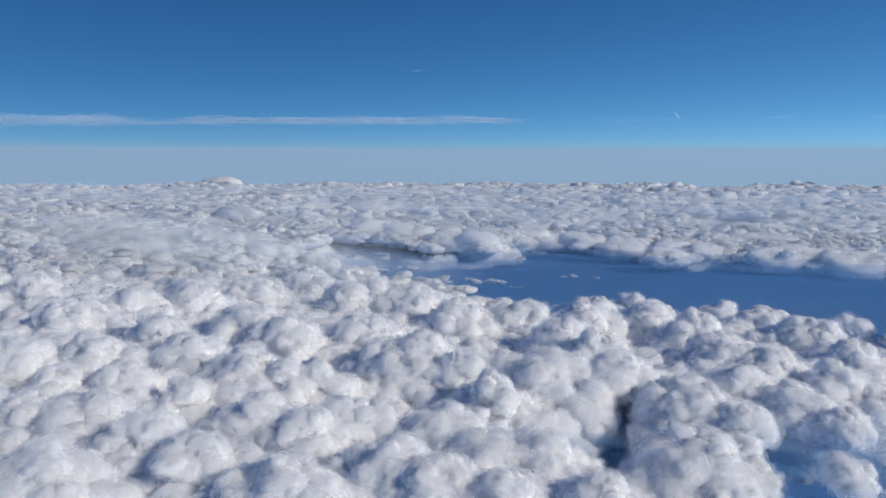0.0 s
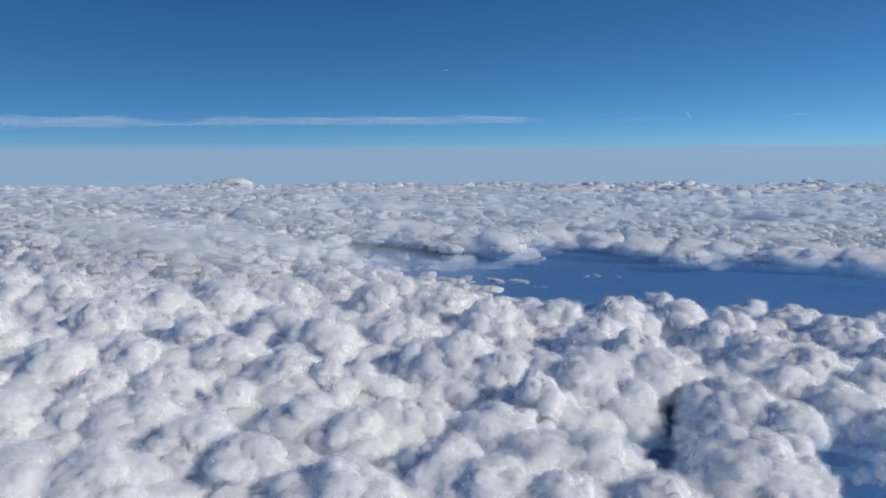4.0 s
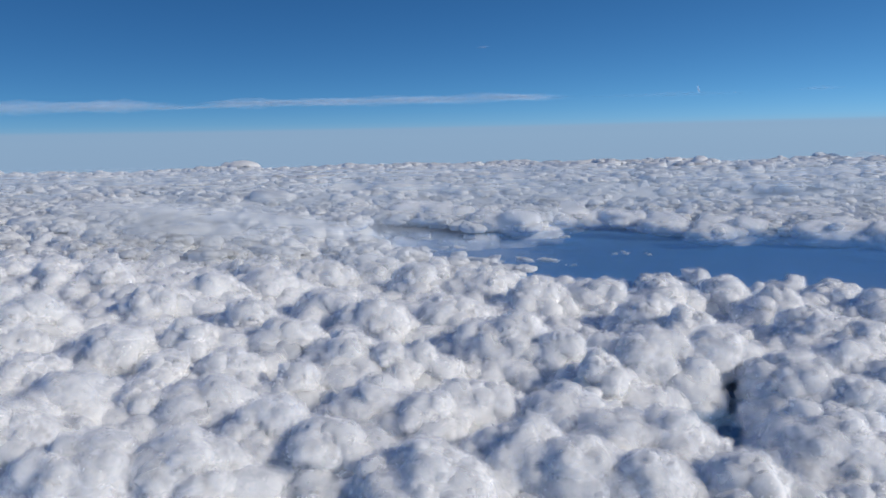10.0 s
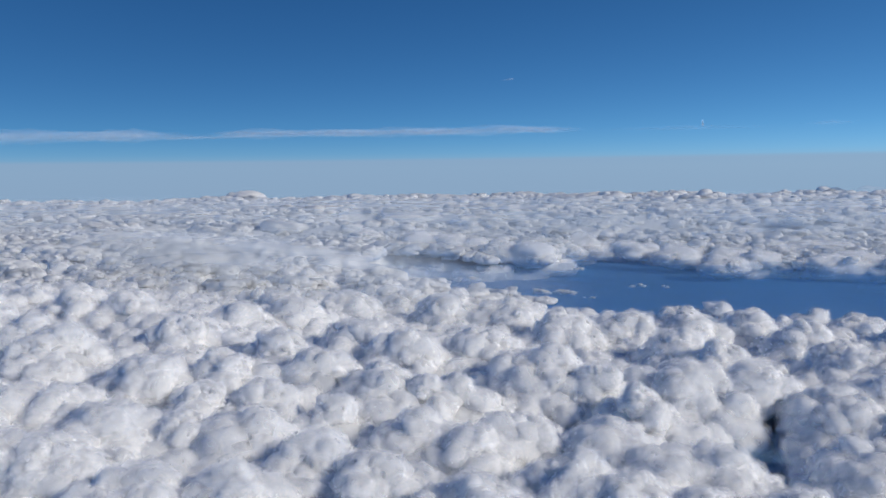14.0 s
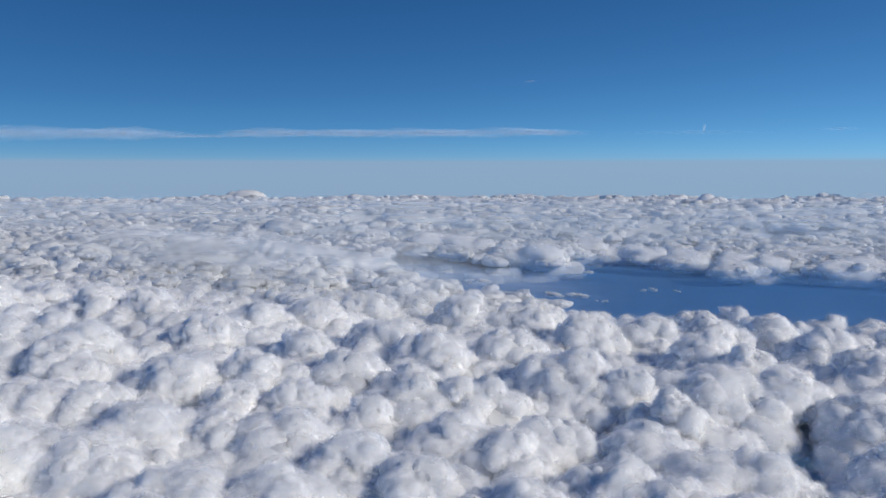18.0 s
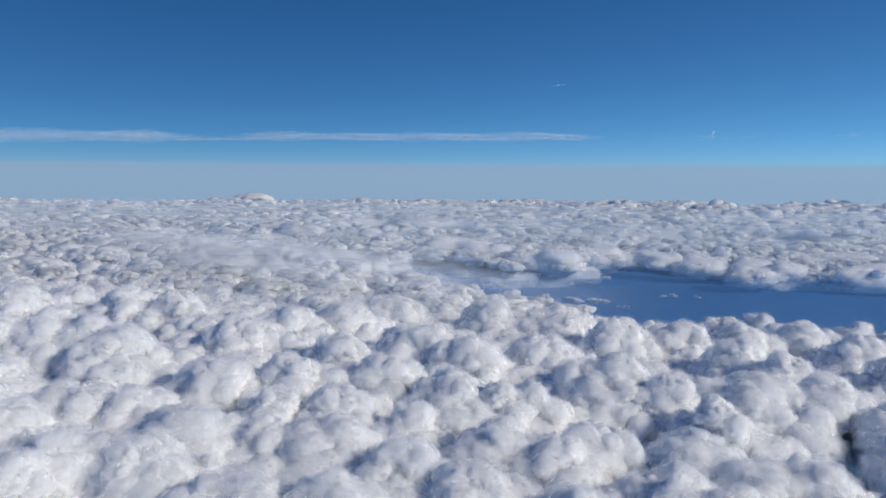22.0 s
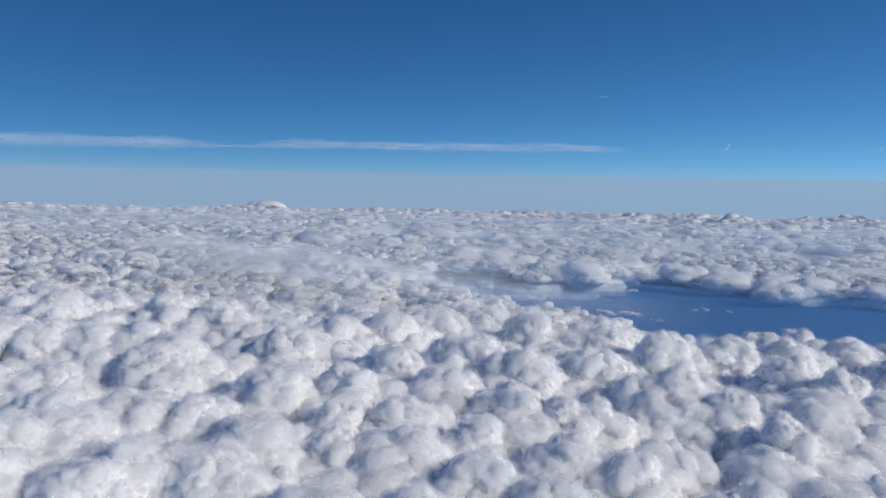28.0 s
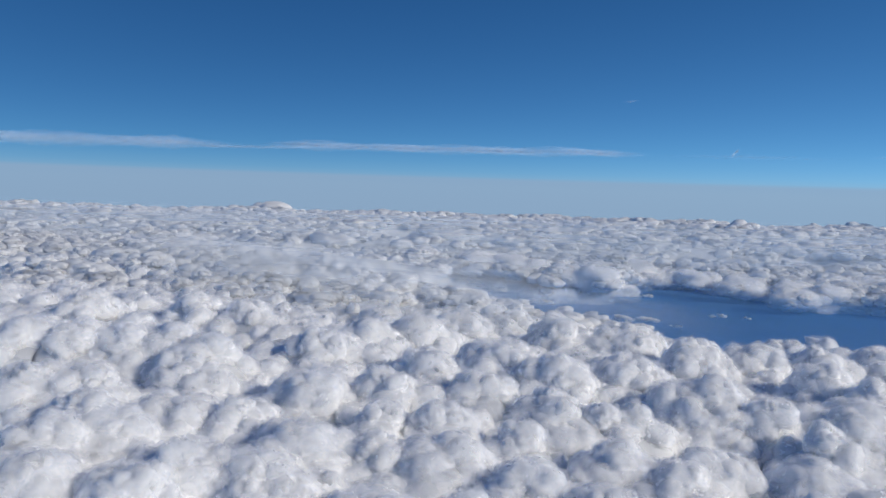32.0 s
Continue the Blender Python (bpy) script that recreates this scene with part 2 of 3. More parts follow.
def heaps(p, cell, salt=0):
    """Rounded knobs in space about one cell apart, 0 to 1, with sharp creases between them."""
    q = p / cell
    g = np.floor(q)
    nearest = np.full(len(p), 4.0)
    for a in (-1, 0, 1):
        for b in (-1, 0, 1):
            for c in (-1, 0, 1):
                i, j, k = g[:, 0] + a, g[:, 1] + b, g[:, 2] + c
                d = ((q[:, 0] - i - hashed(i, j + 17 * k, salt)) ** 2 + (q[:, 1] - j - hashed(i, j + 17 * k, salt + 1)) ** 2
                     + (q[:, 2] - k - hashed(i, j + 17 * k, salt + 2)) ** 2)
                np.minimum(nearest, d, out=nearest)
    return np.sqrt(np.maximum(1 - nearest / 0.9, 0))


def soft_noise(x, y, size, salt=0):
    """Smooth value noise, 0 to 1."""
    gx, gy = np.floor(x / size), np.floor(y / size)
    u, v = x / size - gx, y / size - gy
    u, v = u * u * (3 - 2 * u), v * v * (3 - 2 * v)
    h = [[hashed(gx + a, gy + b, salt) for b in (0, 1)] for a in (0, 1)]
    return (h[0][0] * (1 - u) + h[1][0] * u) * (1 - v) + (h[0][1] * (1 - u) + h[1][1] * u) * v


def inside(x, y, loop):
    x, y = np.asarray(x, float), np.asarray(y, float)
    odd = np.zeros(x.shape, bool)
    for (x0, y0), (x1, y1) in zip(loop, loop[1:] + loop[:1]):
        cross = ((y0 > y) != (y1 > y)) & (x < (x1 - x0) * (y - y0) / (y1 - y0 + 1e-9) + x0)
        odd ^= cross
    return odd


# ---- plan of the cloud sea ----
# the far east stretch is unseen, opened so sunlight reaches the sea
CLEARING = [(-260, 1330), (-70, 1110), (100, 960), (260, 960), (380, 880), (450, 800), (1100, 480), (3000, 300), (3000, 1500), (830, 1440),
            (668, 1470), (508, 1540), (415, 1760), (203, 1860), (109, 1560), (-30, 1510), (-210, 1540)]
RIFTS = [[(80, 470), (112, 530), (148, 590), (167, 582), (142, 525), (134, 465), (105, 450)],
         [(178, 405), (205, 470), (225, 525), (250, 540), (262, 500), (300, 505), (335, 440), (300, 390), (225, 380)]]


def top_at(x, y):
    """Height of the cloud tops: high in the west, low at the clearing, highest in a belt some way off."""
    x, y = np.asarray(x, float), np.asarray(y, float)
    belt = np.interp(y, (300, 400, 480, 550, 620, 800, 900, 1100, 1500), (-12, -10, -7, 4, 9, 8, 0, -6, -6))
    return (np.clip(3 - 0.06 * x, -24, 32) + belt) * np.clip((2400 - y) / 900, 0, 1)


LANES = [[(-520, 2250), (-250, 2300), (-210, 2850), (-470, 2800)], [(-190, 1960), (-10, 1800), (150, 1770), (150, 1850), (0, 1960), (-150, 2060)],
         [(330, 2500), (620, 2520), (640, 2640), (360, 2620)], [(760, 2150), (1000, 2180), (1020, 2300), (780, 2260)]]


def clear_at(x, y):
    open_here = inside(x, y, CLEARING)
    for lane in LANES + RIFTS:
        open_here = open_here | inside(x, y, lane)
    return open_here


# ---- ground and deck ----
def disc(radii, turns):
    a = np.linspace(0, 2 * np.pi, turns, endpoint=False)
    x, y = np.outer(radii, np.sin(a)), np.outer(radii, np.cos(a))
    i = np.arange(len(radii) - 1)[:, None] * turns
    j, k = np.arange(turns)[None], (np.arange(turns)[None] + 1) % turns
    faces = np.stack([i + j, i + k, i + turns + k, i + turns + j], -1).reshape(-1, 4)
    return x.ravel(), y.ravel(), faces


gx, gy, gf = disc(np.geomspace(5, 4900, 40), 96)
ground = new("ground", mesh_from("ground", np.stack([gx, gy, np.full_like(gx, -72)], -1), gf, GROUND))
tagged(ground, "dark blue sea and brownish land far below the clouds, blue haze painted into the colour", "ground", kind="structure")

# ---- cloud deck ----
HEADS_WEST = [(-551, 733, 29), (-530, 598, 26), (-492, 596, 19), (-473, 504, 27), (-458, 612, 38), (-453, 756, 25), (-441, 506, 20),
              (-427, 601, 24), (-426, 469, 20), (-425, 424, 30), (-409, 376, 21), (-400, 742, 25), (-398, 442, 25), (-391, 575, 36),
              (-376, 484, 26), (-359, 372, 21), (-341, 407, 29), (-335, 481, 21), (-315, 638, 24), (-306, 534, 24), (-304, 404, 29)]
HEADS_MIDDLE = [(-294, 448, 35), (-286, 700, 23), (-255, 549, 20), (-253, 493, 16), (-250, 446, 17), (-248, 366, 30), (-244, 742, 27),
                (-228, 607, 22), (-214, 501, 23), (-214, 448, 32), (-200, 816, 27), (-196, 365, 27), (-188, 559, 25), (-168, 666, 42),
                (-168, 416, 34), (-167, 485, 14), (-153, 899, 33), (-144, 536, 30), (-136, 392, 21), (-130, 619, 25), (-115, 460, 24)]
HEADS_NEAR = [(-111, 523, 12), (-104, 814, 33), (-90, 527, 13), (-84, 447, 18), (-81, 367, 33), (-66, 644, 28), (-56, 469, 24),
              (-32, 808, 46), (-30, 403, 27), (-24, 589, 46), (-6, 385, 20), (2, 462, 27), (15, 560, 14), (18, 744, 30),
              (29, 434, 23), (31, 375, 22), (35, 522, 15), (58, 433, 26), (80, 571, 40), (80, 765, 33), (81, 374, 20)]
HEADS_EAST = [(110, 682, 23), (131, 639, 19), (136, 576, 26), (142, 773, 23), (154, 452, 32), (156, 434, 31),
              (172, 533, 34), (198, 499, 21), (219, 809, 27), (228, 565, 25), (231, 418, 14), (240, 661, 22), (244, 636, 26),
              (252, 753, 28), (252, 533, 34), (268, 614, 23), (271, 500, 19), (309, 587, 22), (364, 667, 22), (376, 778, 32)]
HEADS_BANK = [(-275, 1685, 43), (-164, 1683, 49), (-77, 1642, 42), (7, 1565, 40), (69, 1547, 42), (301, 1665, 28),
              (371, 1604, 35), (431, 1485, 33), (597, 1617, 47), (694, 1674, 67), (719, 1502, 49), (780, 1432, 47), (-552, 2495, 64), (-773, 2348, 77),
              (-532, 2008, 58), (-248, 2368, 60), (203, 1781, 46), (598, 1843, 60)]
PEAKS = [(-1300, 4480, 105, 10), (1086, 3535, 66, 28), (1130, 3480, 60, 8), (736, 4211, 90, 6), (560, 4000, 80, 4), (2050, 4400, 100, 8), (2330, 4450, 120, 9), (-589, 4169, 90, 3)]
HEADS = HEADS_EAST + HEADS_MIDDLE + HEADS_NEAR + HEADS_WEST + HEADS_BANK


def relief(x, y):
    """Height of the cloud tops at any place: swells, and a rounded rise round each head."""
    x, y = np.asarray(x, float), np.asarray(y, float)
    far = np.clip((y - 1100) / 700, 0, 1)
    low = (top_at(x, y) - 26 + 18 * (soft_noise(x, y, 160, 9) - 0.5) + (1 - far) * 24 * (soft_noise(0.27 * (x - y), 0.7 * (x + y), 62, 13) - 0.5)
           + far * (6 + 46 * (soft_noise(x, y * 1.7, 600, 21) - 0.5) + 26 * (soft_noise(x, y, 230, 23) - 0.5)))
    for hx, hy, r in HEADS:
        d2 = ((x - hx) ** 2 + (y - hy) ** 2) / (2.0 * r) ** 2
        rise = np.where(d2 < 1, float(top_at(hx, hy)) - 0.12 * r - 1.5 * r * d2, -300)
        low = np.maximum(low, rise)
    return low


def deck_height(x, y):
    wx = x + 16 * (soft_noise(x, y, 55, 31) - 0.5)
    wy = y + 16 * (soft_noise(x, y, 55, 32) - 0.5)
    far = np.clip((y - 1100) / 700, 0, 1)
    return relief(wx, wy) - 25 + 11 * far + far * 10 * bumps(wx, wy, 165, 3) + 9 * (1 - far) * bumps(wx, wy, 34, 5)


def sheet(x, y, rows, cols, name, wrap=False, keep=None, knobs=True, far_off=False):
    """A piece of the cloud layer: the rolling surface, knobbed along its normals, sinking to the ground round the clearings."""
    z = deck_height(x, y)
    hole = clear_at(x, y)
    opened = np.zeros_like(z)
    for reach in (14, 30, 48, 68, 90):
        for way in range(12):
            opened += clear_at(x + reach * math.cos(way * 0.5236), y + reach * math.sin(way * 0.5236)) / 60
    z = z + (-84 - z) * np.clip(opened * 1.9, 0, 1) ** 1.2
    p = np.stack([x, y, z], -1)
    if knobs:
        for cell, amount, salt in ((44, 0.5, 3), (21, 0.5, 5)) if far_off else ((24, 0.5, 5), (11, 0.5, 11), (5.5, 0.45, 15)):
            g = p.reshape(rows, cols, 3)
            du, dv = np.gradient(g, axis=1), np.gradient(g, axis=0)
            nrm = np.cross(du, dv).reshape(-1, 3)
            nrm /= np.linalg.norm(nrm, axis=1)[:, None] + 1e-9
            nrm *= np.sign(nrm[:, 2:3] + 1e-9)
            size = cell * amount * (0.4 + 1.1 * soft_noise(x, y, 90 + 200 * far_off, salt + 40))
            p = p + nrm * (size * (heaps(p * (1, 1, 1.15), cell, salt) - 0.5))[:, None]
    i, j = np.arange(rows - 1)[:, None] * cols, np.arange(cols if wrap else cols - 1)[None]
    k = (j + 1) % cols
    faces = np.stack([i + j, i + cols + j, i + cols + k, i + k], -1).reshape(-1, 4)
    faces = faces[~(hole[faces] & (opened[faces] > 0.75)).all(1)]
    if keep is not None:
        faces = faces[keep[faces].any(1)]
    used, faces = np.unique(faces, return_inverse=True)
    ob = new(name, mesh_from(name, p[used], faces.reshape(-1, 4), FAR_CLOUD if far_off else CLOUD))
    return tagged(ob, "continuous rolling white cloud layer heaped into soft billows", "cloud layer", kind="stuff")


for r0, r1, rows, cols in ((225, 990, 340, 720), (890, 4650, 260, 460)):
    rr, aa = np.geomspace(r0, r1, rows), np.radians(np.linspace(-58, 36, cols))
    sheet(np.outer(rr, np.sin(aa)).ravel(), np.outer(rr, np.cos(aa)).ravel(), rows, cols, "cloud_deck", far_off=r0 > 900)
px, py, pf = disc(np.geomspace(60, 4650, 110), 240)
turn = np.degrees(np.arctan2(px, py))
sheet(px, py, 110, 240, "cloud_deck", wrap=True, keep=~((turn > -57.5) & (turn < 35.5) & (np.hypot(px, py) > 235)), knobs=False)

# ---- cumulus clouds ----
GRAND = [fringed("head", s, 6, 42, (15, 7, 3.6), 2) for s in range(5)]
LARGE = [[fringed("billow", 20 + s, sub, 28, (11, 5.5, 3)[:sub - 3 + (sub == 4)], 2 if sub > 4 else 1) for s in range(6)] for sub in (6, 5, 5)]
MEDIUM = [[fringed("billow", 40 + s, sub, 17, (8, 4.2, 2.4)[:sub - 2], sub - 3) for s in range(8)] for sub in (5, 4)]
BANK = [fringed("billow", 50 + s, 4, 17, (8, 4), 1) for s in range(6)]
SMALL = [[fringed("billow", 60 + s, sub, 9, (6, 3)[:sub - 2], 1) for s in range(6)] for sub in (4, 3)]
FARSET = [(mesh_from("billow", *billow_shape(70 + s, 4, 50, (26, 13), closed=True), FAR_CLOUD), ()) for s in range(6)]
rnd = random.Random(7)
placed = []


def billow(base, name, x, y, top, r, tall=1.0, far=False):
    """One billow of a cloud, its crown at the given height."""
    off = y > 430                                # beyond this a coarser mesh will do
    meshes = FARSET if far and y > 2100 else BANK if far else GRAND if r > 34 and y < 760 else LARGE[off + (y > 640)] if r > 22 else MEDIUM[off] if r > 11.5 else SMALL[off]
    core, shells = rnd.choice(meshes)
    b = new(name, core)
    b.parent = base
    for shell in shells if y < 1000 or (r > 18 and y < 1900) else ():
        tagged(new(shell.name.split(".")[0], shell), "thin half-clear vapour round the billow", kind="stuff").parent = b
    b.matrix_basis = (pose(x - base.location.x, y - base.location.y, top - 0.88 * r * tall * (0.72 if far else 1) - base.location.z, rnd.uniform(-15, 15) * (not far), rnd.uniform(-15, 15) * (not far), rnd.uniform(-25, 25) if far else rnd.uniform(0, 360))
                      @ Matrix.Diagonal((1.08 * r * (rnd.uniform(1.0, 1.5) if far else 1), 1.08 * r * rnd.uniform(0.78, 1.25), 1.04 * r * tall * (0.72 if far else 1), 1)))
    placed.append((x, y, r))
    return b


def cloud(x, y, r, top=None, tall=1.0, label="white cumulus cloud with cauliflower billows and blue-grey shaded flank", far=False):
    """A heaped cloud, under an empty at its base; its head carries a few smaller billows."""
    top = float(top_at(x, y)) if top is None else top
    base = new("cumulus_cloud")
    base.location = (x, y, top - 1.7 * r)
    tagged(base, label, "cloud", "clouds of the cloud sea")
    if far:
        billow(base, "head", x, y, top, r, tall, far)
        for k in range(8):
            a, d, s = 2.4 * k + rnd.uniform(-0.4, 0.4), r * rnd.uniform(0.3, 0.95), r * (0.17 + 0.3 * rnd.random() ** 1.6)
            billow(base, "billow", x + d * math.cos(a), y + d * math.sin(a), top + 0.22 * s - 0.62 * r * (d / r) ** 2.2 - 0.04 * r, s, far=far)
            placed.pop()
        return base
    billow(base, "head", x, y, top - 0.20 * r, 0.80 * r, tall)
    turn, wide, deep, count = rnd.uniform(0, 3.14), rnd.uniform(0.9, 1.25), rnd.uniform(0.75, 1.0), int(13 + 0.45 * r)
    for k in range(count):                      # smaller billows heaped over the dome, largest low down
        u = (k + rnd.random()) / count
        rise = 1 - 1.05 * u
        a, d, s = 2.4 * k + rnd.uniform(-0.5, 0.5), 0.74 * r * math.sqrt(1 - rise * rise), r * (0.15 + (0.16 + 0.14 * u) * rnd.random() ** 1.4)
        dx, dy = d * wide * math.cos(a), d * deep * math.sin(a)
        billow(base, "billow", x + dx * math.cos(turn) - dy * math.sin(turn), y + dx * math.sin(turn) + dy * math.cos(turn),
               top - 0.89 * r + 0.64 * r * rise + 0.88 * s + rnd.uniform(-0.06, 0.06) * r, s, rnd.uniform(0.85, 1.15))
        placed.pop()
    return base


def in_view(x, y):
    return -0.70 * y - 235 < x < 0.64 * y + 12 and y > 280


bases = [(x, y, cloud(x, y, r, far=y > 1250)) for x, y, r in HEADS]
for x, y, r, z in PEAKS:
    cloud(x, y, r, top=z, far=True, label="tall far cumulus cloud standing above the cloud horizon")

# billows packed between the heads, each part of the cloud it leans on
cells = {}


def crowded(x, y, r, pack):
    return any((x - a) ** 2 + (y - b) ** 2 < (pack * (r + c)) ** 2
               for i in (-1, 0, 1) for j in (-1, 0, 1) for a, b, c in cells.get((int(x // 110) + i, int(y // 110) + j), ()))


for a, b, c in placed:
    cells.setdefault((int(a // 110), int(b // 110)), []).append((a, b, c))
for r0, tries, pack, sink in ((17, 4000, 0.60, 5), (10, 9000, 0.57, 3), (6.5, 7000, 0.57, 1)):
    spots = []
    for _ in range(tries):
        y = 285 * math.exp(rnd.uniform(0, 1.55))
        x = rnd.uniform(-0.70 * y - 235, 0.64 * y + 12)
        r = r0 * rnd.uniform(0.85, 1.2) * (1 + max(0, y - 700) / 1400)
        if (y > 1000 and x > -0.12 * y) or (r0 < 12 and y > 780) or (r0 < 8 and y > 500) or not in_view(x, y) or clear_at(x, y) or crowded(x, y, r, pack):
            continue
        spots.append((x, y, r))
        cells.setdefault((int(x // 110), int(y // 110)), []).append((x, y, r))
    if spots:
        heights = relief([p[0] for p in spots], [p[1] for p in spots])
        for (x, y, r), h in zip(spots, heights):
            base = min(bases, key=lambda q: (q[0] - x) ** 2 + (q[1] - y) ** 2)[2]
            billow(base, "billow", x, y, float(h) - sink + rnd.uniform(-0.25, 0.2) * r, r, rnd.uniform(0.9, 1.15))

# billows along the rims of the clearing
for loop, bank in ((CLEARING, -30),):
    for (x0, y0), (x1, y1) in zip(loop, loop[1:] + loop[:1]):
        steps = int(math.hypot(x1 - x0, y1 - y0) / 30)
        for k in range(steps):
            for row in range(4):
                t = (k + rnd.uniform(0, 1)) / max(steps, 1)
                x, y = x0 + (x1 - x0) * t + rnd.uniform(-28, 28), y0 + (y1 - y0) * t + rnd.uniform(-28, 28)
                if not in_view(x, y) or (x < 160 and inside(x, y, CLEARING)):
                    continue
                r = (7 + 20 * rnd.random() ** 1.8) * (0.7 + y / 2200)
                base = min(bases, key=lambda q: (q[0] - x) ** 2 + (q[1] - y) ** 2)[2]
                billow(base, "billow", x, y, bank - 14 * (x < 160) + rnd.uniform(-28, 10), r, rnd.uniform(0.8, 1.1), far=y > 1250)

# shreds of low cloud over the sea
for x, y, r in ((-150, 1225, 14), (-115, 1215, 16), (-80, 1200, 12), (-45, 1195, 14), (-10, 1190, 16), (25, 1185, 12), (60, 1180, 14), (90, 1175, 8),
                (-170, 1290, 18), (-120, 1300, 16), (-60, 1330, 14), (205, 1235, 7), (245, 1215, 4), (110, 1130, 5), (420, 1390, 6), (150, 1440, 8)):
    shred = new("cloud_shred")
    shred.location = (x, y, -44)
    tagged(shred, "small flat shred of low white cloud over the sea", "cloud", "shreds of low cloud")
    for k in range(4):
        billow(shred, "tuft", x + rnd.uniform(-1.6, 1.6) * r, y + rnd.uniform(-0.5, 0.5) * r, -44 + rnd.uniform(1, 5), r * rnd.uniform(0.4, 0.8), 0.32)

# far field: heaps too many to count
FAR = [[billow_shape(80 + k, sub, 20, knobs) for k in range(6)] for sub, knobs in ((4, (10, 5)), (3, (9,)), (3, (12,)))]
vs, fs, count = [], [], 0
rng = np.random.default_rng(3)
for grade, (y0, y1, total, r0, r1) in enumerate(((1000, 1900, 2300, 9, 26), (1900, 3000, 2900, 12, 34), (3000, 4610, 3000, 18, 46))):
    fy = np.sqrt(rng.uniform(y0 ** 2, y1 ** 2, total * 2))
    fx = rng.uniform(-0.70, 0.66, total * 2) * fy - rng.uniform(0, 220, total * 2)
    ok = ~clear_at(fx, fy) & (np.hypot(fx, fy) < 4640) & ~((fy < 1300) & (fx < -0.12 * fy) & (rng.random(total * 2) < 0.7))
    fx, fy = fx[ok][:total], fy[ok][:total]
    fr = r0 + (r1 - r0) * rng.random(len(fx)) ** 2.2
    fz = relief(fx, fy) + rng.uniform(-7, 5 + 2 * grade, len(fx)) - 0.48 * fr + 3
    for x, y, z, r in zip(fx, fy, fz, fr):
        v, f = FAR[grade][rng.integers(6)]
        a = rng.uniform(-0.5, 0.5) + 3.1416 * rng.integers(2)
        c, s = math.cos(a), math.sin(a)
        vs.append(v @ np.array([[c, s, 0], [-s, c, 0], [0, 0, 0.9]]) * (r * rng.uniform(1.0, 1.8), r, r * rng.uniform(0.65, 0.95)) + (x, y, z))
        fs.append(f + count)
        count += len(v)
far = new("far_cloud_field", mesh_from("far_cloud_field", np.vstack(vs), np.vstack(fs), FAR_CLOUD))
tagged(far, "endless field of small white cloud heaps towards the horizon", "cloud field", kind="stuff")


# ---- haze, trails and mist ----
def shaded(ob, density):
    layer = ob.data.attributes.new("thickness", "FLOAT", "POINT")
    layer.data.foreach_set("value", np.asarray(density, np.float32).ravel())
    return ob


# horizon haze painted as a self-lit ring, fading out upwards
HAZE_GLOW, hn, hl, hb = material("glowing_haze")
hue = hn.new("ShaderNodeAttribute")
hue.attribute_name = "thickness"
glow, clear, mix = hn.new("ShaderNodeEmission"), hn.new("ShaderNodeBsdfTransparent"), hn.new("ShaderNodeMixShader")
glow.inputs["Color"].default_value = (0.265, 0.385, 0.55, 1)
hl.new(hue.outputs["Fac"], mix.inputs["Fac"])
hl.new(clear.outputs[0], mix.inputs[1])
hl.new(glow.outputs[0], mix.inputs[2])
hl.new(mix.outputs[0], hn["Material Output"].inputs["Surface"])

turns = 180
ang = np.linspace(0, 2 * np.pi, turns, endpoint=False)
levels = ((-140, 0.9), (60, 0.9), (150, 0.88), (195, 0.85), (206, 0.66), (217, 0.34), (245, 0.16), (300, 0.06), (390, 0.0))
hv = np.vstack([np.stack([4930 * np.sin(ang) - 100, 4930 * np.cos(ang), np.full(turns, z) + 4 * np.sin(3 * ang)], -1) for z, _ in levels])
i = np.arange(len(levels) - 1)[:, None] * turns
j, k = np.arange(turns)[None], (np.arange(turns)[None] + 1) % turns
haze = new("backdrop", mesh_from("backdrop", hv, np.stack([i + j, i + k, i + turns + k, i + turns + j], -1).reshape(-1, 4), HAZE_GLOW))
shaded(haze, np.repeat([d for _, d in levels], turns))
tagged(haze, "glowing backdrop ring painted as a pale blue-grey band of haze along the horizon", "haze", kind="structure")


def trail(name, ends, wide, tall, amount, label, category, rings=60, layers=5, seed=0, taper=0.25):
    """A long drawn-out ice cloud: nested ragged tubes, thinner towards the ends and the rim."""
    a, b = Vector(ends[0]), Vector(ends[1])
    length = (b - a).length
    along = (b - a) / length
    side = along.cross(Vector((0, 0, 1))).normalized()
    up = side.cross(along)
    base = new(name)
    base.location = a
    ice = veil_material(name, (0.86, 0.90, 0.96), amount, 0.4 / tall, -0.1, 0.9, (0.2, 1, 1))
    faces = np.array([(i * 12 + q, i * 12 + (q + 1) % 12, (i + 1) * 12 + (q + 1) % 12, (i + 1) * 12 + q) for i in range(rings) for q in range(12)])
    for n in range(layers):
        vs, ds, size = [], [], (n + 1) / layers
        for i in range(rings + 1):
            t = i / rings
            end = min(1, t / taper, (1 - t) / taper)
            swell = (0.35 + 0.65 * end) * (0.75 + 0.5 * noise.noise(Vector((t * length / tall / 9, seed, n))))
            sag = tall * 0.25 * noise.noise(Vector((t * length / tall / 14, seed + 5, 0)))
            for q in range(12):
                w = 2 * math.pi * q / 12
                rag = 1 + 0.35 * noise.noise(Vector((t * length / tall / 1.6, seed + 9 + n, math.cos(w))))
                p = along * (t * length) + side * (wide * size * swell * math.cos(w)) + up * (tall * size * swell * rag * math.sin(w) + sag)
                vs.append(p[:])
                ds.append(end ** 1.5)
        veil = shaded(new("ice_veil", mesh_from("ice_veil", np.array(vs), faces, ice)), ds)
        veil.parent = base
    return tagged(base, label, category)


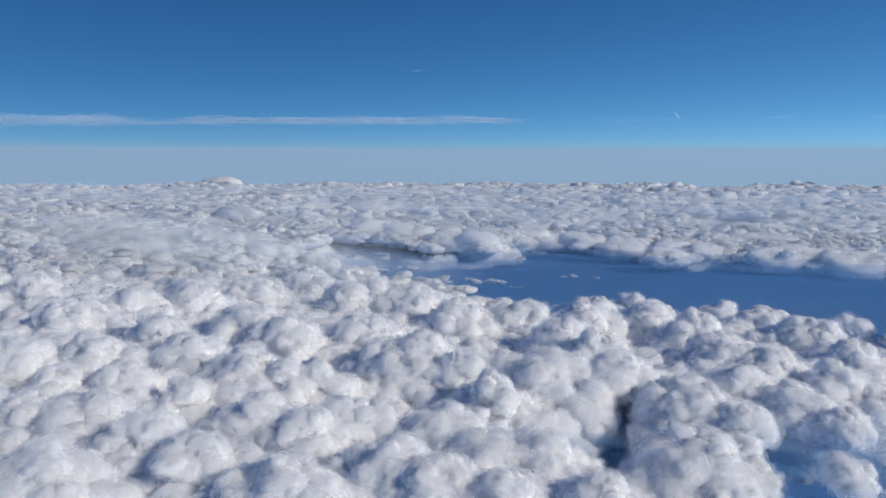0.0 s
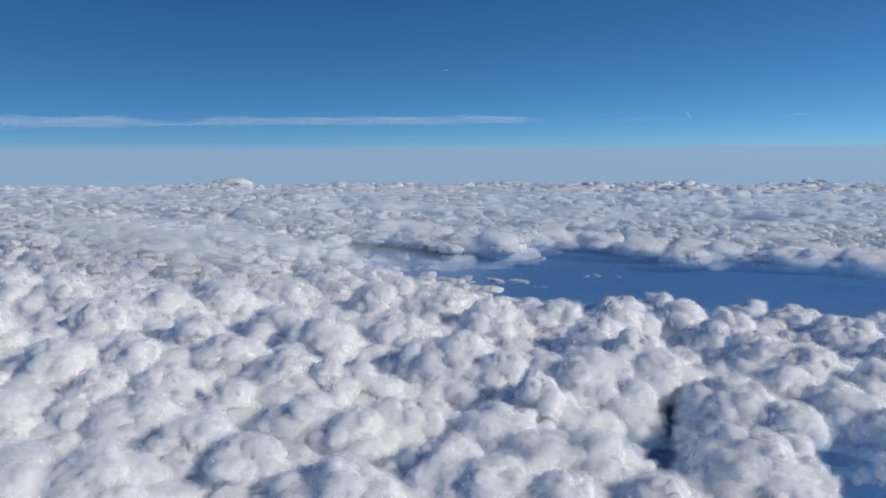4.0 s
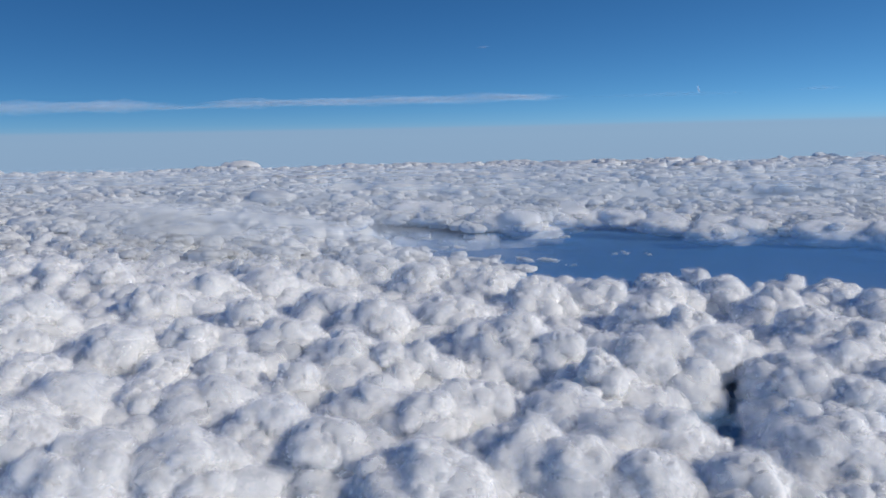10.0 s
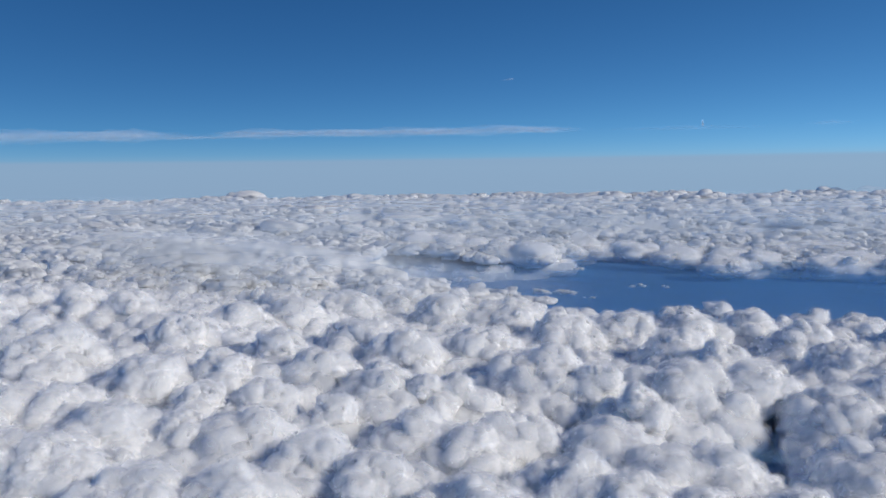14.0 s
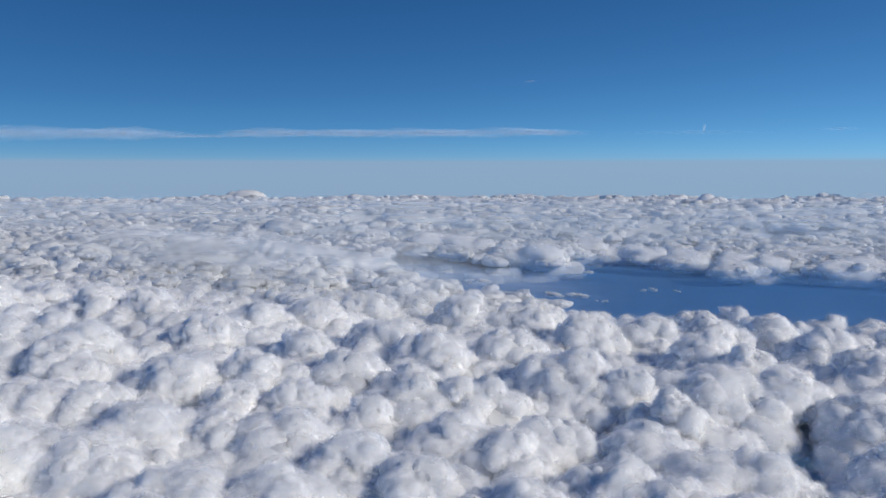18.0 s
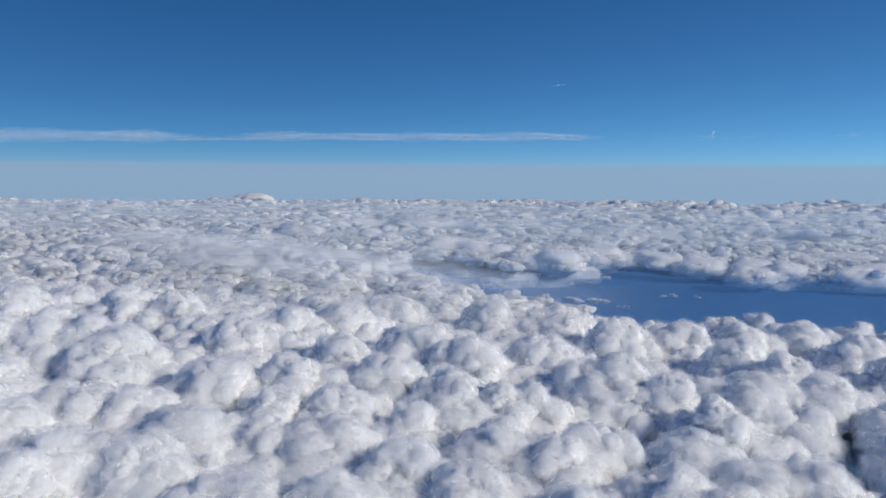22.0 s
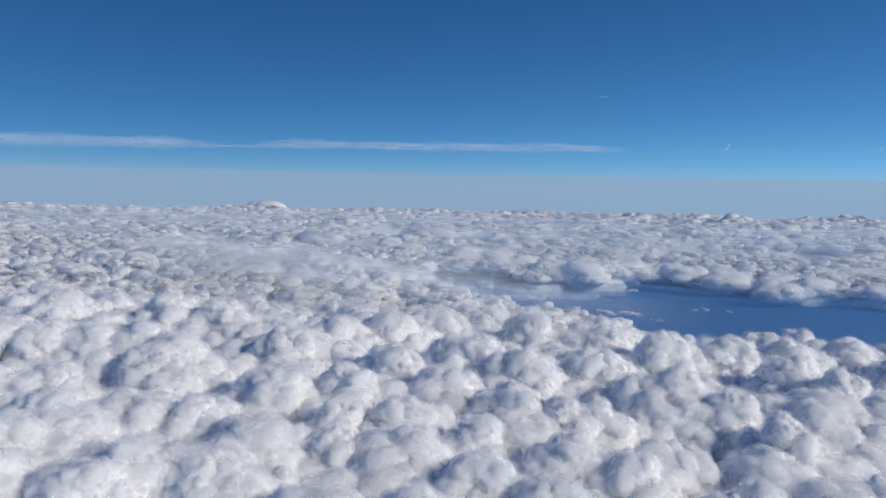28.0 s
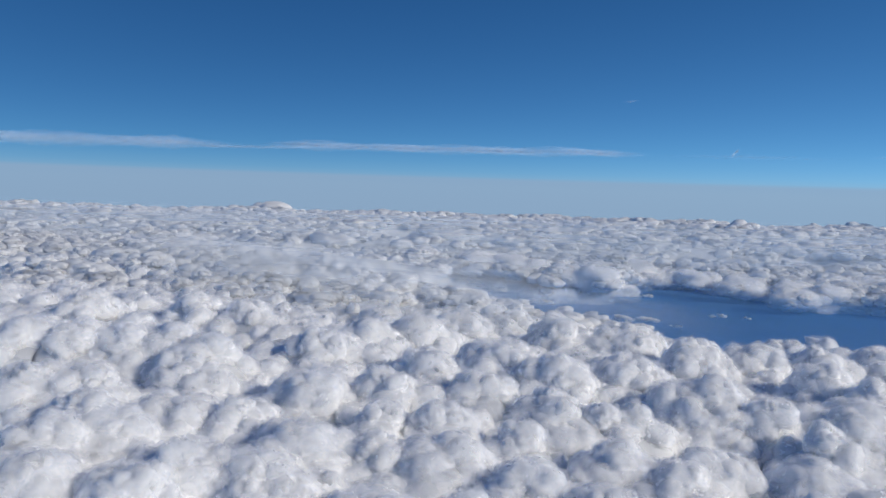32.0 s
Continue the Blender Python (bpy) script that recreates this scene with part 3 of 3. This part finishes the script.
trail("contrail", ((-700, 1900, 236), (215, 1735, 231)), 20, 12, 0.08, "long white contrail, frayed and fading at one end", "contrail", taper=0.12)
trail("contrail", ((-2500, 2990, 292), (-1000, 2955, 279)), 44, 32, 0.08, "broad old contrail spread into a pale band", "contrail", seed=3, taper=0.2)
trail("contrail", ((-1250, 2960, 272), (-500, 1890, 231)), 10, 6, 0.05, "thin faint strand joining two contrails", "contrail", seed=4)
trail("contrail", ((200, 1738, 230), (640, 1700, 232)), 14, 7, 0.014, "very faint fading end of a contrail", "contrail", seed=5, taper=0.5)
trail("contrail", ((690, 1764, 240), (830, 1764, 243)), 10, 6, 0.018, "faint short contrail remnant", "contrail", seed=6, taper=0.45)
trail("contrail", ((930, 1764, 242), (1080, 1764, 244)), 10, 6, 0.018, "faint short contrail remnant", "contrail", seed=7, taper=0.45)
trail("contrail", ((1027, 3472, 354), (1474, 4840, 387)), 6, 6, 0.08, "short bright fresh contrail seen nearly end on", "contrail", seed=8, taper=0.2)
# small veil tube standing in for another aircraft far off
trail("sky_dash", ((-38, 866, 243), (-20, 862, 245)), 2, 1.2, 0.05, "tiny white dash alone in the sky, standing in for a distant aircraft", "cloud", rings=20, seed=9, taper=0.4)


def mist(name, centre, axis, long, wide, z, amount, seed, label):
    """A sheet of mist that swells in the middle and thins out to its rim."""
    c, s = math.cos(radians(axis)), math.sin(radians(axis))
    n = 48
    u, v = np.meshgrid(np.linspace(-1, 1, n), np.linspace(-1, 1, n), indexing="ij")
    x, y = centre[0] + u * long * c - v * wide * s, centre[1] + u * long * s + v * wide * c
    rim = np.clip(1 - np.sqrt(u * u + v * v), 0, 1)
    h = z + 16 * soft_noise(x, y, 130, seed) + 10 * np.sqrt(rim)
    i, j = np.arange(n - 1)[:, None] * n, np.arange(n - 1)[None]
    f = np.stack([i + j, i + n + j, i + n + j + 1, i + j + 1], -1).reshape(-1, 4)
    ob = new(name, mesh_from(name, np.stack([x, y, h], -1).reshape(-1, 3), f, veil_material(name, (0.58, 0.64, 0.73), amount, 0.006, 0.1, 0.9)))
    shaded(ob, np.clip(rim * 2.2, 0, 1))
    return tagged(ob, label, "mist")


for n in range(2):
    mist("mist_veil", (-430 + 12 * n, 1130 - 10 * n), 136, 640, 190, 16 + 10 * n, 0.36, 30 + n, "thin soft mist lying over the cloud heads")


# added translucent blue sheets imitate low haze over the sea in the clearing
hx, hy = np.meshgrid(np.linspace(-520, 1700, 60), np.linspace(330, 2700, 40), indexing="ij")
k, j = np.arange(59)[:, None] * 40, np.arange(39)[None]
hf = np.stack([k + j, k + 40 + j, k + 41 + j, k + 1 + j], -1).reshape(-1, 4)
for level, amount in ((-58, 0.42), (-44, 0.30)):
    low_haze_sheet = new("haze_sheet", mesh_from("haze_sheet", np.stack([hx, hy, level + 5 * soft_noise(hx, hy, 200, 3)], -1).reshape(-1, 3), hf,
                                           veil_material("low_haze_sheet", (0.125, 0.29, 0.54), amount, 0.006, -0.2, 0.8)))
    shaded(low_haze_sheet, np.ones(hx.size))
    tagged(low_haze_sheet, "added translucent blue sheet imitating haze between the sea and the clouds", "haze", kind="stuff")


# added translucent sheets imitate distance haze, paling the far cloud tops
hx, hy = np.meshgrid(np.linspace(-3600, 3300, 50), np.geomspace(950, 4700, 50), indexing="ij")
k, j = np.arange(49)[:, None] * 50, np.arange(49)[None]
hf = np.stack([k + j, k + 50 + j, k + 51 + j, k + 1 + j], -1).reshape(-1, 4)
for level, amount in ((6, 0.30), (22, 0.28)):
    high_haze_sheet = new("haze_sheet", mesh_from("haze_sheet", np.stack([hx, hy, level - 0.004 * hy + 8 * soft_noise(hx, hy, 500, 5)], -1).reshape(-1, 3), hf,
                                            veil_material("high_haze_sheet", (0.50, 0.60, 0.74), amount, 0.003, -0.2, 0.8)))
    shaded(high_haze_sheet, np.clip((hy - 950) / 1300, 0, 1) * np.clip((4300 - hy) / 900, 0, 1))
    tagged(high_haze_sheet, "added translucent sheet imitating pale distance haze over the far cloud tops", "haze", kind="stuff")
